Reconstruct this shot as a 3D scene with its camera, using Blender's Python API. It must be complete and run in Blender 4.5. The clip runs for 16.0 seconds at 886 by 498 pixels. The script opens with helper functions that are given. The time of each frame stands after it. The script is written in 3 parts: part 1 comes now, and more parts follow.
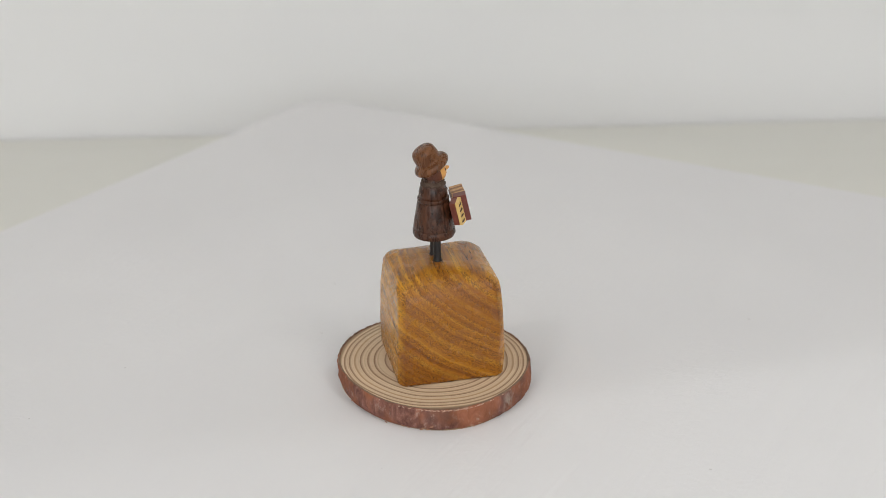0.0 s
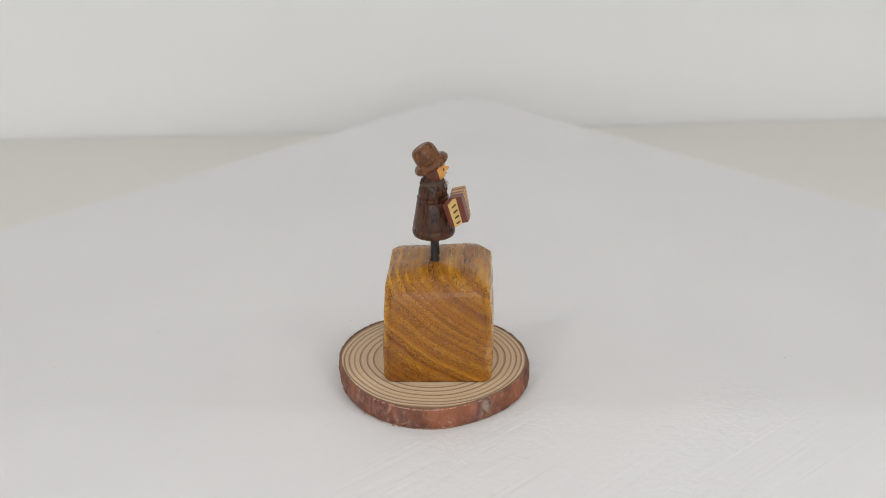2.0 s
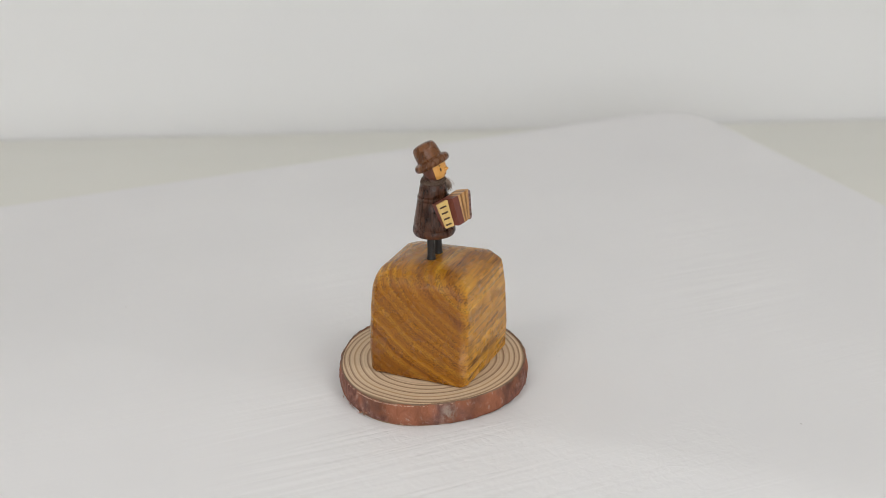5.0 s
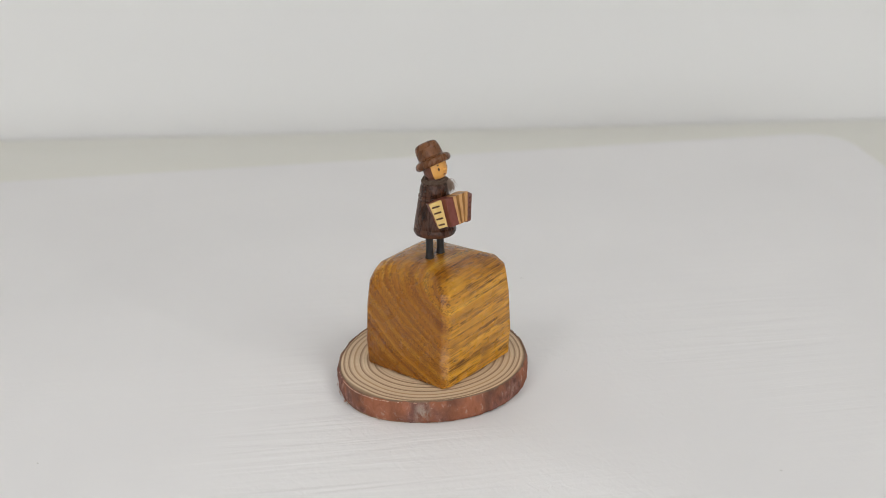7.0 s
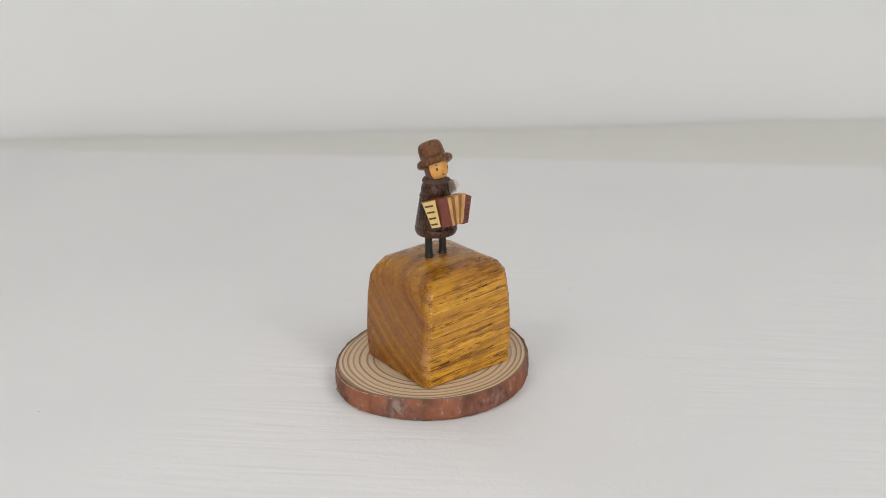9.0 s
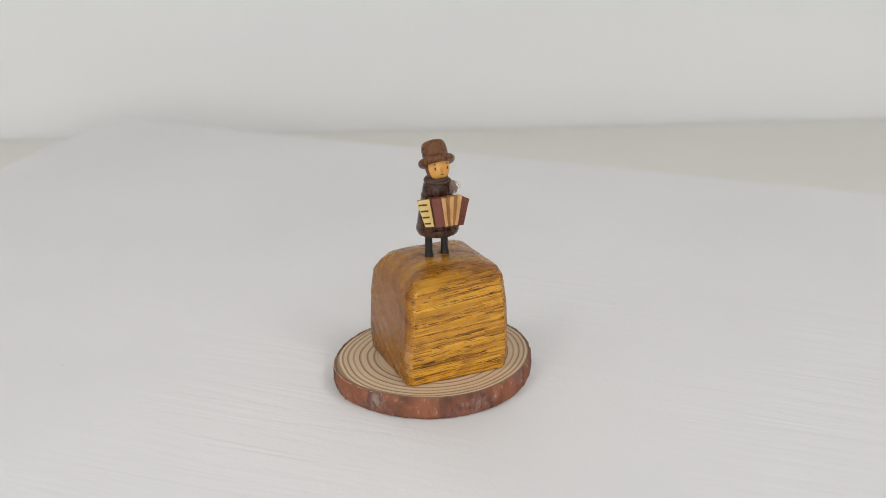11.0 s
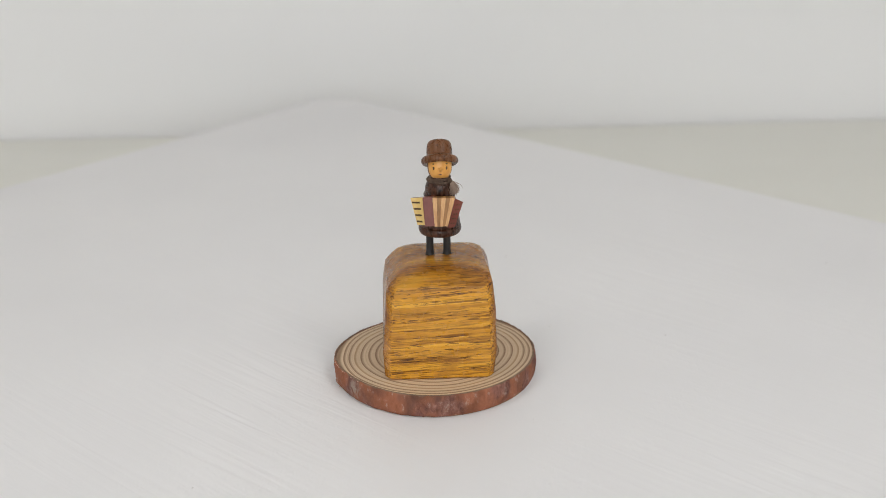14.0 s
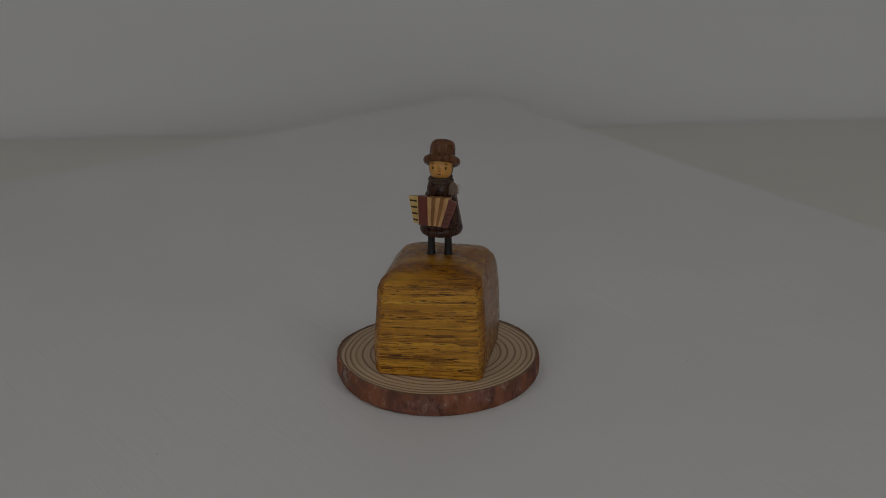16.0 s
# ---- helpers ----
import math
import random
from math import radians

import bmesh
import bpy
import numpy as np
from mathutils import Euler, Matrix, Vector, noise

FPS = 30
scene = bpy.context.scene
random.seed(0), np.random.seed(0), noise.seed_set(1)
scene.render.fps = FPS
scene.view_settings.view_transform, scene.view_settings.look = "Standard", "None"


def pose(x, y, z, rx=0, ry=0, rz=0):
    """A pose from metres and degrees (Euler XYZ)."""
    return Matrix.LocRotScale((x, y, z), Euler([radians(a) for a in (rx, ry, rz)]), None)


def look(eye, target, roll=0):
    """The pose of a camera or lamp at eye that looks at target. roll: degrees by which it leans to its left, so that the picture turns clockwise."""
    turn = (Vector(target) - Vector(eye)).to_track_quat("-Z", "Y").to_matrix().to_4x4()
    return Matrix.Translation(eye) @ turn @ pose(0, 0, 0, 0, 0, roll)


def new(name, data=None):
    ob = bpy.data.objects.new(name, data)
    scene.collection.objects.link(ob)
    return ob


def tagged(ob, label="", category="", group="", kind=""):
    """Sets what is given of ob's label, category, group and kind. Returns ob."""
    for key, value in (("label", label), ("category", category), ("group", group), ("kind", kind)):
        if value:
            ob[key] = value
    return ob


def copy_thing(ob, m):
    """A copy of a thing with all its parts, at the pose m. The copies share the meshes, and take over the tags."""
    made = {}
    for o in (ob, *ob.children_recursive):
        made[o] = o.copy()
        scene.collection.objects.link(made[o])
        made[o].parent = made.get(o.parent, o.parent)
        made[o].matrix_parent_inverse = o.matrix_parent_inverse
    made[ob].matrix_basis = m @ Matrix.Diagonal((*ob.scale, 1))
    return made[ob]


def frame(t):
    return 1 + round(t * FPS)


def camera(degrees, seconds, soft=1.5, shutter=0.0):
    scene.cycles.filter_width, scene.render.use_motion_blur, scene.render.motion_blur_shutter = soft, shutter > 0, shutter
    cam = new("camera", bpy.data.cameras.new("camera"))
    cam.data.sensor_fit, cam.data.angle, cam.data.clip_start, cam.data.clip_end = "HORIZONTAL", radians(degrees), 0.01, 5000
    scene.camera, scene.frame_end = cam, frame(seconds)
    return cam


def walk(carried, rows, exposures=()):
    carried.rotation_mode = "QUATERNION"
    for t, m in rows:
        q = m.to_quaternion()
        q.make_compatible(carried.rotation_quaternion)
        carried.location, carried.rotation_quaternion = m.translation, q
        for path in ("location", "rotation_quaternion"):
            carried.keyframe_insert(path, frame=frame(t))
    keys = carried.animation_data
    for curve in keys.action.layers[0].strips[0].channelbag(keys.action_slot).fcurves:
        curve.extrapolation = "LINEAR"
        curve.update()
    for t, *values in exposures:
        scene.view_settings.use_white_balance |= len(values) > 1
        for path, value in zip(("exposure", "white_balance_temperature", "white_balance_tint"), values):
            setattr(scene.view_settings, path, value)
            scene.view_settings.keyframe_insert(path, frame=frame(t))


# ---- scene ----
CLIP = 16.0
cam = camera(38, CLIP, soft=0.65)
cam.data.dof.use_dof, cam.data.dof.focus_distance, cam.data.dof.aperture_fstop = True, 0.545, 9.0
EYE = (0.0, -0.506, 0.2743)
VIEW = Matrix.Translation(EYE) @ pose(0, 0, 0, 90 - 22.864, 0, -0.111) @ pose(0, 0, 0, 0, 0, -0.125)
walk(cam, [(0.0, VIEW), (CLIP, VIEW)],
     exposures=[(0.0, 0.0), (15.0, 0.0), (15.1, -0.02), (15.2, -0.17), (15.3, -0.36), (15.5, -0.77), (15.8, -1.37), (16.0, -1.92)])

# ---------------------------------------------------------------- light
world = bpy.data.worlds.new("sky")
world.use_nodes = True
scene.world = world
sky = world.node_tree.nodes.new("ShaderNodeTexSky")
sky.sky_type, sky.sun_disc = "NISHITA", False
sky.sun_elevation, sky.sun_rotation = radians(40), radians(160)
world.node_tree.links.new(sky.outputs[0], world.node_tree.nodes["Background"].inputs[0])
world.node_tree.nodes["Background"].inputs[1].default_value = 0.1


def area_lamp(name, m, wide, high, watts, colour):
    data = bpy.data.lights.new(name, "AREA")
    data.shape, data.size, data.size_y, data.energy, data.color = "RECTANGLE", wide, high, watts, colour
    ob = new(name, data)
    ob.matrix_basis = m
    return ob


LAMPS = ((-0.95, -0.85), (0.95, -0.85))
for (lamp_x, lamp_y), watts in zip(LAMPS, (6.2, 7.6)):
    area_lamp("ceiling_lamp", look((lamp_x, lamp_y, 1.585), (lamp_x, lamp_y, 0.0)), 0.50, 0.50, watts, (1.0, 0.99, 0.965))
# added broad fill from behind the camera, set in an invented, unseen window
area_lamp("added_front_light", look((0.0, -2.17, 0.75), (0.0, 0.0, 0.45)), 1.5, 1.2, 16.0, (0.985, 0.995, 1.0))

# ---------------------------------------------------------------- materials


class Mat:
    """A node material with a few shorthands."""

    def __init__(self, name, rough=0.5, gloss=0.5):
        self.m = bpy.data.materials.new(name)
        self.m.use_nodes = True
        self.t = self.m.node_tree
        self.b = self.t.nodes["Principled BSDF"]
        self.b.inputs["Roughness"].default_value = rough
        self.b.inputs["Specular IOR Level"].default_value = gloss

    def node(self, kind, **put):
        n = self.t.nodes.new(kind)
        for key, value in put.items():
            if hasattr(value, "is_output"):
                self.t.links.new(value, n.inputs[key.replace("_", " ")])
            else:
                n.inputs[key.replace("_", " ")].default_value = value
        return n

    def coords(self, scale=(1, 1, 1), turn=(0, 0, 0)):
        c = self.t.nodes.new("ShaderNodeTexCoord")
        m = self.t.nodes.new("ShaderNodeMapping")
        m.inputs["Scale"].default_value = scale
        m.inputs["Rotation"].default_value = turn
        self.t.links.new(c.outputs["Object"], m.inputs["Vector"])
        return m.outputs[0]

    def noise(self, vec, scale, detail=3.0, rough=0.5, distort=0.0):
        n = self.node("ShaderNodeTexNoise", Vector=vec, Scale=scale, Detail=detail, Roughness=rough, Distortion=distort)
        return n.outputs["Fac"]

    def ramp(self, fac, stops):
        n = self.t.nodes.new("ShaderNodeValToRGB")
        e = n.color_ramp.elements
        while len(e) < len(stops):
            e.new(0.5)
        for el, (at, col) in zip(e, stops):
            el.position = at
            el.color = (*col, 1) if len(col) == 3 else col
        self.t.links.new(fac, n.inputs[0])
        return n.outputs[0]

    def math(self, op, a, b=0.0, clamp=False):
        n = self.t.nodes.new("ShaderNodeMath")
        n.operation, n.use_clamp = op, clamp
        for i, v in enumerate((a, b)):
            if hasattr(v, "is_output"):
                self.t.links.new(v, n.inputs[i])
            else:
                n.inputs[i].default_value = v
        return n.outputs[0]

    def mix(self, fac, a, b, blend="MIX"):
        n = self.t.nodes.new("ShaderNodeMix")
        n.data_type, n.blend_type = "RGBA", blend
        for i, v in ((0, fac), (6, a), (7, b)):
            if hasattr(v, "is_output"):
                self.t.links.new(v, n.inputs[i])
            elif i == 0:
                n.inputs[0].default_value = v
            else:
                n.inputs[i].default_value = (*v, 1)
        return n.outputs[2]

    def colour(self, v):
        if hasattr(v, "is_output"):
            self.t.links.new(v, self.b.inputs["Base Color"])
        else:
            self.b.inputs["Base Color"].default_value = (*v, 1)
        return self

    def rough(self, fac, low, high):
        n = self.node("ShaderNodeMapRange", Value=fac, To_Min=low, To_Max=high)
        self.t.links.new(n.outputs[0], self.b.inputs["Roughness"])
        return self

    def bump(self, height, strength=0.3, distance=0.001):
        n = self.node("ShaderNodeBump", Height=height, Strength=strength, Distance=distance)
        self.t.links.new(n.outputs[0], self.b.inputs["Normal"])
        return self


def grey(v):
    return (v, v, v)


def mat_board():
    m = Mat("white_brushed_paint", 0.55, 0.35)
    along = m.coords((1, 1, 1), (0, 0, radians(-57.6)))
    stretch = m.node("ShaderNodeMapping", Vector=along, Scale=(6, 130, 60)).outputs[0]
    fine = m.noise(stretch, 1.0, 5, 0.6, 0.6)
    wide = m.node("ShaderNodeMapping", Vector=along, Scale=(5, 75, 40)).outputs[0]
    sweep = m.ramp(m.noise(wide, 1.0, 3, 0.5, 0.9), [(0.42, grey(0.0)), (0.54, grey(1.0)), (0.68, grey(0.2))])
    strokes = m.math("ADD", fine, m.math("MULTIPLY", sweep, m.ramp(m.noise(m.coords(), 5, 2), [(0.38, grey(0.06)), (0.58, grey(0.45))])))
    patch = m.noise(m.coords(), 7, 3)
    crust = m.noise(m.coords((1, 1.6, 1)), 160, 5, 0.6, 1.2)
    lumps = m.math("MULTIPLY", crust, m.math("SUBTRACT", m.noise(m.coords(), 13, 2), 0.42, True))
    h = m.math("ADD", m.math("MULTIPLY", strokes, m.ramp(patch, [(0.35, grey(0.12)), (0.65, grey(1.0))])), m.math("MULTIPLY", lumps, 3.0))
    tone = m.ramp(patch, [(0.3, (0.792, 0.782, 0.786)), (0.7, (0.830, 0.819, 0.820))])
    specks = m.node("ShaderNodeTexVoronoi", Vector=m.coords((1, 1.4, 1)), Scale=34.0).outputs["Distance"]
    dirt = m.ramp(specks, [(0.014, grey(1.0)), (0.022, grey(0.0))])
    m.colour(m.mix(m.math("MULTIPLY", dirt, 0.6), tone, (0.40, 0.38, 0.35)))
    return m.bump(h, 0.55, 0.0006).m


def mat_wall(name="wall_paint", tone=(0.835, 0.829, 0.824)):
    m = Mat(name, 0.75, 0.25)
    n = m.noise(m.coords((1, 1, 0.35)), 6, 4)
    m.colour(m.mix(n, tuple(c * 0.975 for c in tone), tone))
    return m.bump(m.noise(m.coords(), 90, 4), 0.12, 0.0006).m


def mat_table():
    m = Mat("beige_table_paint", 0.5, 0.4)
    n = m.noise(m.coords((0.5, 2, 1)), 12, 4)
    m.colour(m.mix(n, (0.775, 0.765, 0.705), (0.805, 0.795, 0.74)))
    return m.bump(m.noise(m.coords(), 120, 3), 0.1, 0.0004).m


def mat_block():
    """Varnished hardwood: growth bands slope across the end grain, fibres run along y."""
    m = Mat("honey_varnished_hardwood", 0.30, 0.38)
    v = m.coords()
    warp = m.noise(m.coords((1, 0.25, 1)), 60, 3, 0.5)
    sep = m.node("ShaderNodeSeparateXYZ", Vector=v)
    # distance from a growth centre high up beyond the side grain
    x = m.math("SUBTRACT", sep.outputs[0], 0.075)
    z = m.math("SUBTRACT", sep.outputs[2], 0.125)
    r = m.math("SQRT", m.math("ADD", m.math("MULTIPLY", x, x), m.math("MULTIPLY", z, z)))
    r = m.math("ADD", r, m.math("MULTIPLY", warp, 0.0032))
    r = m.math("ADD", r, m.math("MULTIPLY", sep.outputs[1], 0.045))
    comb = m.node("ShaderNodeCombineXYZ", X=r)
    band = m.noise(comb.outputs[0], 330, 3, 0.6)
    broad = m.noise(comb.outputs[0], 95, 2, 0.5)
    base = m.ramp(band, [(0.34, (0.27, 0.092, 0.012)), (0.43, (0.50, 0.205, 0.022)), (0.52, (0.76, 0.365, 0.034)), (0.65, (0.95, 0.56, 0.080))])
    base = m.mix(m.ramp(broad, [(0.40, grey(0.45)), (0.54, grey(0.0))]), base, (0.42, 0.16, 0.022))
    plain = m.ramp(m.math("ABSOLUTE", m.node("ShaderNodeSeparateXYZ", Vector=m.t.nodes.new("ShaderNodeTexCoord").outputs["Normal"]).outputs[0]), [(0.50, grey(0.0)), (0.85, grey(0.5))])
    base = m.mix(plain, base, (0.74, 0.355, 0.036))
    # browner far from the growth centre, towards the end grain's lower left
    far_brown = m.ramp(m.math("MULTIPLY", r, 5.0), [(0.69, grey(0.0)), (0.79, grey(0.55))])
    base = m.mix(far_brown, base, (0.26, 0.088, 0.016))
    # straight fibres: soft brown bands, then dark dashes that show as dots on the end grain
    tilted = m.math("SUBTRACT", sep.outputs[2], m.math("MULTIPLY", sep.outputs[1], 0.055))

    def fibres(thick, length, detail, rough):
        q = m.node("ShaderNodeCombineXYZ", X=m.math("MULTIPLY", sep.outputs[0], thick), Y=m.math("MULTIPLY", sep.outputs[1], length), Z=m.math("MULTIPLY", tilted, thick))
        return m.noise(q.outputs[0], 1.0, detail, rough)

    zone = m.noise(comb.outputs[0], 340, 2, 0.5)
    soft = m.ramp(fibres(420, 22, 3, 0.55), [(0.46, grey(0.0)), (0.62, grey(1.0))])
    streak = m.math("MULTIPLY", m.ramp(fibres(1350, 40, 4, 0.6), [(0.48, grey(0.0)), (0.57, grey(1.0))]), m.ramp(zone, [(0.38, grey(0.25)), (0.56, grey(1.0))]))
    pore = m.math("MULTIPLY", m.ramp(fibres(2000, 170, 2, 0.5), [(0.57, grey(0.0)), (0.62, grey(1.0))]), m.ramp(zone, [(0.40, grey(0.06)), (0.54, grey(1.0))]))
    # end grain drinks more varnish and is browner
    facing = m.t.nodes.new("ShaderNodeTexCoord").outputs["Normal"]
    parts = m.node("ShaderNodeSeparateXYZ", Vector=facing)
    ends = m.ramp(m.math("ABSOLUTE", parts.outputs[1]), [(0.50, grey(0.0)), (0.85, grey(1.0))])
    # upward faces darkened by their normal: painted shade for the less lit top
    top_shade = m.ramp(parts.outputs[2], [(0.60, grey(0.0)), (0.92, grey(1.0))])
    base = m.mix(m.math("MULTIPLY", ends, 0.82), base, (0.49, 0.37, 0.27), "MULTIPLY")
    base = m.mix(m.math("MULTIPLY", top_shade, 0.62), base, (0.52, 0.45, 0.36), "MULTIPLY")
    col = m.mix(m.math("MULTIPLY", soft, 0.26), base, (0.28, 0.095, 0.012))
    col = m.mix(m.math("MULTIPLY", streak, 0.74), col, (0.125, 0.036, 0.006))
    col = m.mix(m.math("MULTIPLY", pore, 0.85), col, (0.050, 0.015, 0.005))
    stain = m.noise(v, 75, 3, 0.55)
    col = m.mix(m.ramp(stain, [(0.58, grey(0.0)), (0.76, grey(0.45))]), col, (0.15, 0.045, 0.022))
    # paler in noisy patches along the upright edge between end and side grain
    edge = m.math("SUBTRACT", sep.outputs[0], sep.outputs[1])
    pale_edge = m.math("MULTIPLY", m.ramp(m.math("MULTIPLY", edge, 10.0), [(0.450, grey(0.0)), (0.466, grey(1.0))]), m.ramp(m.noise(v, 300, 4, 0.6), [(0.40, grey(0.05)), (0.62, grey(0.55))]))
    col = m.mix(pale_edge, col, (0.62, 0.34, 0.17))
    m.colour(col)
    m.rough(m.noise(v, 150, 3), 0.18, 0.36)
    return m.bump(m.math("SUBTRACT", m.math("MULTIPLY", stain, 0.8), m.math("ADD", pore, m.math("MULTIPLY", streak, 0.4))), 0.3, 0.00025).m


def mat_slice():
    """Growth rings of a sawn softwood branch."""
    m = Mat("sawn_ringed_softwood", 0.7, 0.3)
    v = m.coords((1.0, 1.0, 0.0))
    n = m.noise(v, 26, 2, 0.4)
    length = m.t.nodes.new("ShaderNodeVectorMath")
    length.operation = "LENGTH"
    m.t.links.new(v, length.inputs[0])
    # the rings follow the slice's oval outline
    unit = m.t.nodes.new("ShaderNodeVectorMath")
    unit.operation = "NORMALIZE"
    m.t.links.new(v, unit.inputs[0])
    way = m.node("ShaderNodeSeparateXYZ", Vector=unit.outputs[0])
    cos2 = m.math("SUBTRACT", m.math("MULTIPLY", way.outputs[0], way.outputs[0]), m.math("MULTIPLY", way.outputs[1], way.outputs[1]))
    sin2 = m.math("MULTIPLY", m.math("MULTIPLY", way.outputs[0], way.outputs[1]), 2.0)
    oval = m.math("ADD", m.math("MULTIPLY", cos2, 0.016), m.math("MULTIPLY", sin2, 0.033))
    r = m.math("MULTIPLY", length.outputs["Value"], m.math("ADD", oval, 1.0))
    r = m.math("ADD", r, m.math("MULTIPLY", m.math("SUBTRACT", n, 0.5), 0.0030))
    fac = m.math("DIVIDE", r, 0.0429 / 0.98)
    pale, mid, dark = (0.735, 0.57, 0.385), (0.40, 0.22, 0.105), (0.215, 0.094, 0.038)
    stops = []
    for at, tone in ((0.15, dark), (0.28, dark), (0.41, dark), (0.50, dark), (0.61, dark), (0.675, dark), (0.75, dark), (0.81, mid), (0.865, dark), (0.915, dark)):
        stops += [(at - 0.024, pale), (at, tone), (at + 0.008, pale)]
    stops += [(0.935, pale), (0.955, (0.30, 0.19, 0.11))]
    rings = m.ramp(fac, stops)
    faint = m.node("ShaderNodeCombineXYZ", X=r)
    thin = m.ramp(m.noise(faint.outputs[0], 900, 2, 0.6), [(0.52, grey(0.0)), (0.66, grey(0.5))])
    rings = m.mix(thin, rings, (0.40, 0.255, 0.145))
    grain = m.noise(m.coords((1, 1, 1)), 420, 4, 0.6)
    saw = m.noise(m.coords((60, 900, 1), (0, 0, 0.5)), 1.0, 3)
    col = m.mix(m.math("MULTIPLY", grain, 0.30), rings, (0.45, 0.32, 0.22), "MULTIPLY")
    col = m.mix(m.math("MULTIPLY", saw, 0.16), col, (0.66, 0.56, 0.43))
    m.colour(col)
    return m.bump(m.math("ADD", saw, m.math("MULTIPLY", grain, 0.8)), 0.3, 0.0003).m


def mat_bark():
    m = Mat("red_brown_bark", 0.8, 0.25)
    fibre = m.noise(m.coords((330, 330, 190)), 1.0, 6, 0.72, 0.8)
    patch = m.noise(m.coords((1, 1, 0.7)), 62, 3, 0.5)
    col = m.ramp(fibre, [(0.30, (0.105, 0.046, 0.036)), (0.44, (0.205, 0.088, 0.066)), (0.56, (0.285, 0.125, 0.092)), (0.72, (0.45, 0.25, 0.19))])
    col = m.mix(m.ramp(patch, [(0.44, grey(0.0)), (0.54, grey(0.8))]), col, m.mix(fibre, (0.235, 0.078, 0.038), (0.47, 0.178, 0.090)))
    dusk = m.noise(m.coords((1, 1, 0.6)), 75, 3)
    col = m.mix(m.ramp(dusk, [(0.56, grey(0.0)), (0.70, grey(0.5))]), col, (0.125, 0.072, 0.062))
    # pale scuffs and one grey scar
    scuff = m.noise(m.coords((1, 1, 0.7)), 330, 5, 0.7)
    col = m.mix(m.ramp(scuff, [(0.58, grey(0.0)), (0.68, grey(0.6))]), col, (0.50, 0.36, 0.29))
    far = m.t.nodes.new("ShaderNodeVectorMath")
    far.operation = "DISTANCE"
    m.t.links.new(m.coords((1, 1, 0.6)), far.inputs[0])
    far.inputs[1].default_value = (0.0291, -0.0285, 0.003)
    scar = m.math("MULTIPLY", m.ramp(m.math("MULTIPLY", far.outputs["Value"], 100.0), [(0.22, grey(1.0)), (0.50, grey(0.0))]), m.ramp(m.noise(m.coords((1, 1, 0.5)), 420, 4, 0.7), [(0.42, grey(0.0)), (0.60, grey(1.0))]))
    col = m.mix(scar, col, (0.46, 0.39, 0.32))
    # the sawn top edge of the bark is grey-brown
    up = m.node("ShaderNodeSeparateXYZ", Vector=m.t.nodes.new("ShaderNodeTexCoord").outputs["Normal"]).outputs[2]
    col = m.mix(m.ramp(up, [(0.55, grey(0.0)), (0.85, grey(0.85))]), col, m.mix(scuff, (0.11, 0.070, 0.046), (0.36, 0.25, 0.17)))
    crack = m.node("ShaderNodeTexVoronoi", Vector=m.node("ShaderNodeMixRGB", Fac=0.012, Color1=m.coords((1, 1, 0.45)), Color2=m.node("ShaderNodeTexNoise", Scale=160.0).outputs["Color"]).outputs[0], Scale=60.0)
    crack.feature = "DISTANCE_TO_EDGE"
    edge = m.ramp(crack.outputs["Distance"], [(0.0, grey(1.0)), (0.022, grey(0.0))])
    m.colour(m.mix(m.math("MULTIPLY", edge, 0.22), col, (0.12, 0.052, 0.036)))
    h = m.math("SUBTRACT", m.math("ADD", fibre, m.math("MULTIPLY", scuff, 0.7)), m.math("MULTIPLY", edge, 0.5))
    return m.bump(h, 0.75, 0.0007).m


def mat_flake():
    m = Mat("pale_torn_bark", 0.85, 0.2)
    m.colour(m.mix(m.noise(m.coords(), 500, 3), (0.30, 0.125, 0.070), (0.52, 0.32, 0.22)))
    return m.m


def mat_dark_wood(name, dark, light, rough=0.38, cut=0.7):
    m = Mat(name, rough, 0.36)
    n = m.noise(m.coords((330, 330, 75)), 1.0, 5, 0.65, 1.6)
    p = m.noise(m.coords((1300, 1300, 260)), 1.0, 2)
    gouge = m.noise(m.coords((1, 1, 0.6)), 420, 3, 0.55, 1.8)
    col = m.mix(m.ramp(n, [(0.36, grey(0.0)), (0.64, grey(1.0))]), dark, light)
    pore = m.ramp(p, [(0.62, grey(0.0)), (0.69, grey(0.7))])
    col = m.mix(pore, col, tuple(c * 0.3 for c in dark))
    groove = m.ramp(gouge, [(0.30, grey(cut)), (0.42, grey(0.0))])
    m.colour(m.mix(groove, col, tuple(c * 0.5 for c in dark)))
    m.rough(n, rough - 0.08, rough + 0.14)
    h = m.math("SUBTRACT", m.math("ADD", n, m.math("MULTIPLY", gouge, 2.2 * cut)), pore)
    return m.bump(h, 0.55, 0.0004).m


def mat_plain(name, a, b, rough=0.45, scale=300, stretch=(1, 1, 0.3)):
    m = Mat(name, rough, 0.4)
    n = m.noise(m.coords(stretch), scale, 4, 0.6)
    m.colour(m.mix(m.ramp(n, [(0.3, grey(0.0)), (0.7, grey(1.0))]), a, b))
    return m.bump(n, 0.2, 0.0002).m


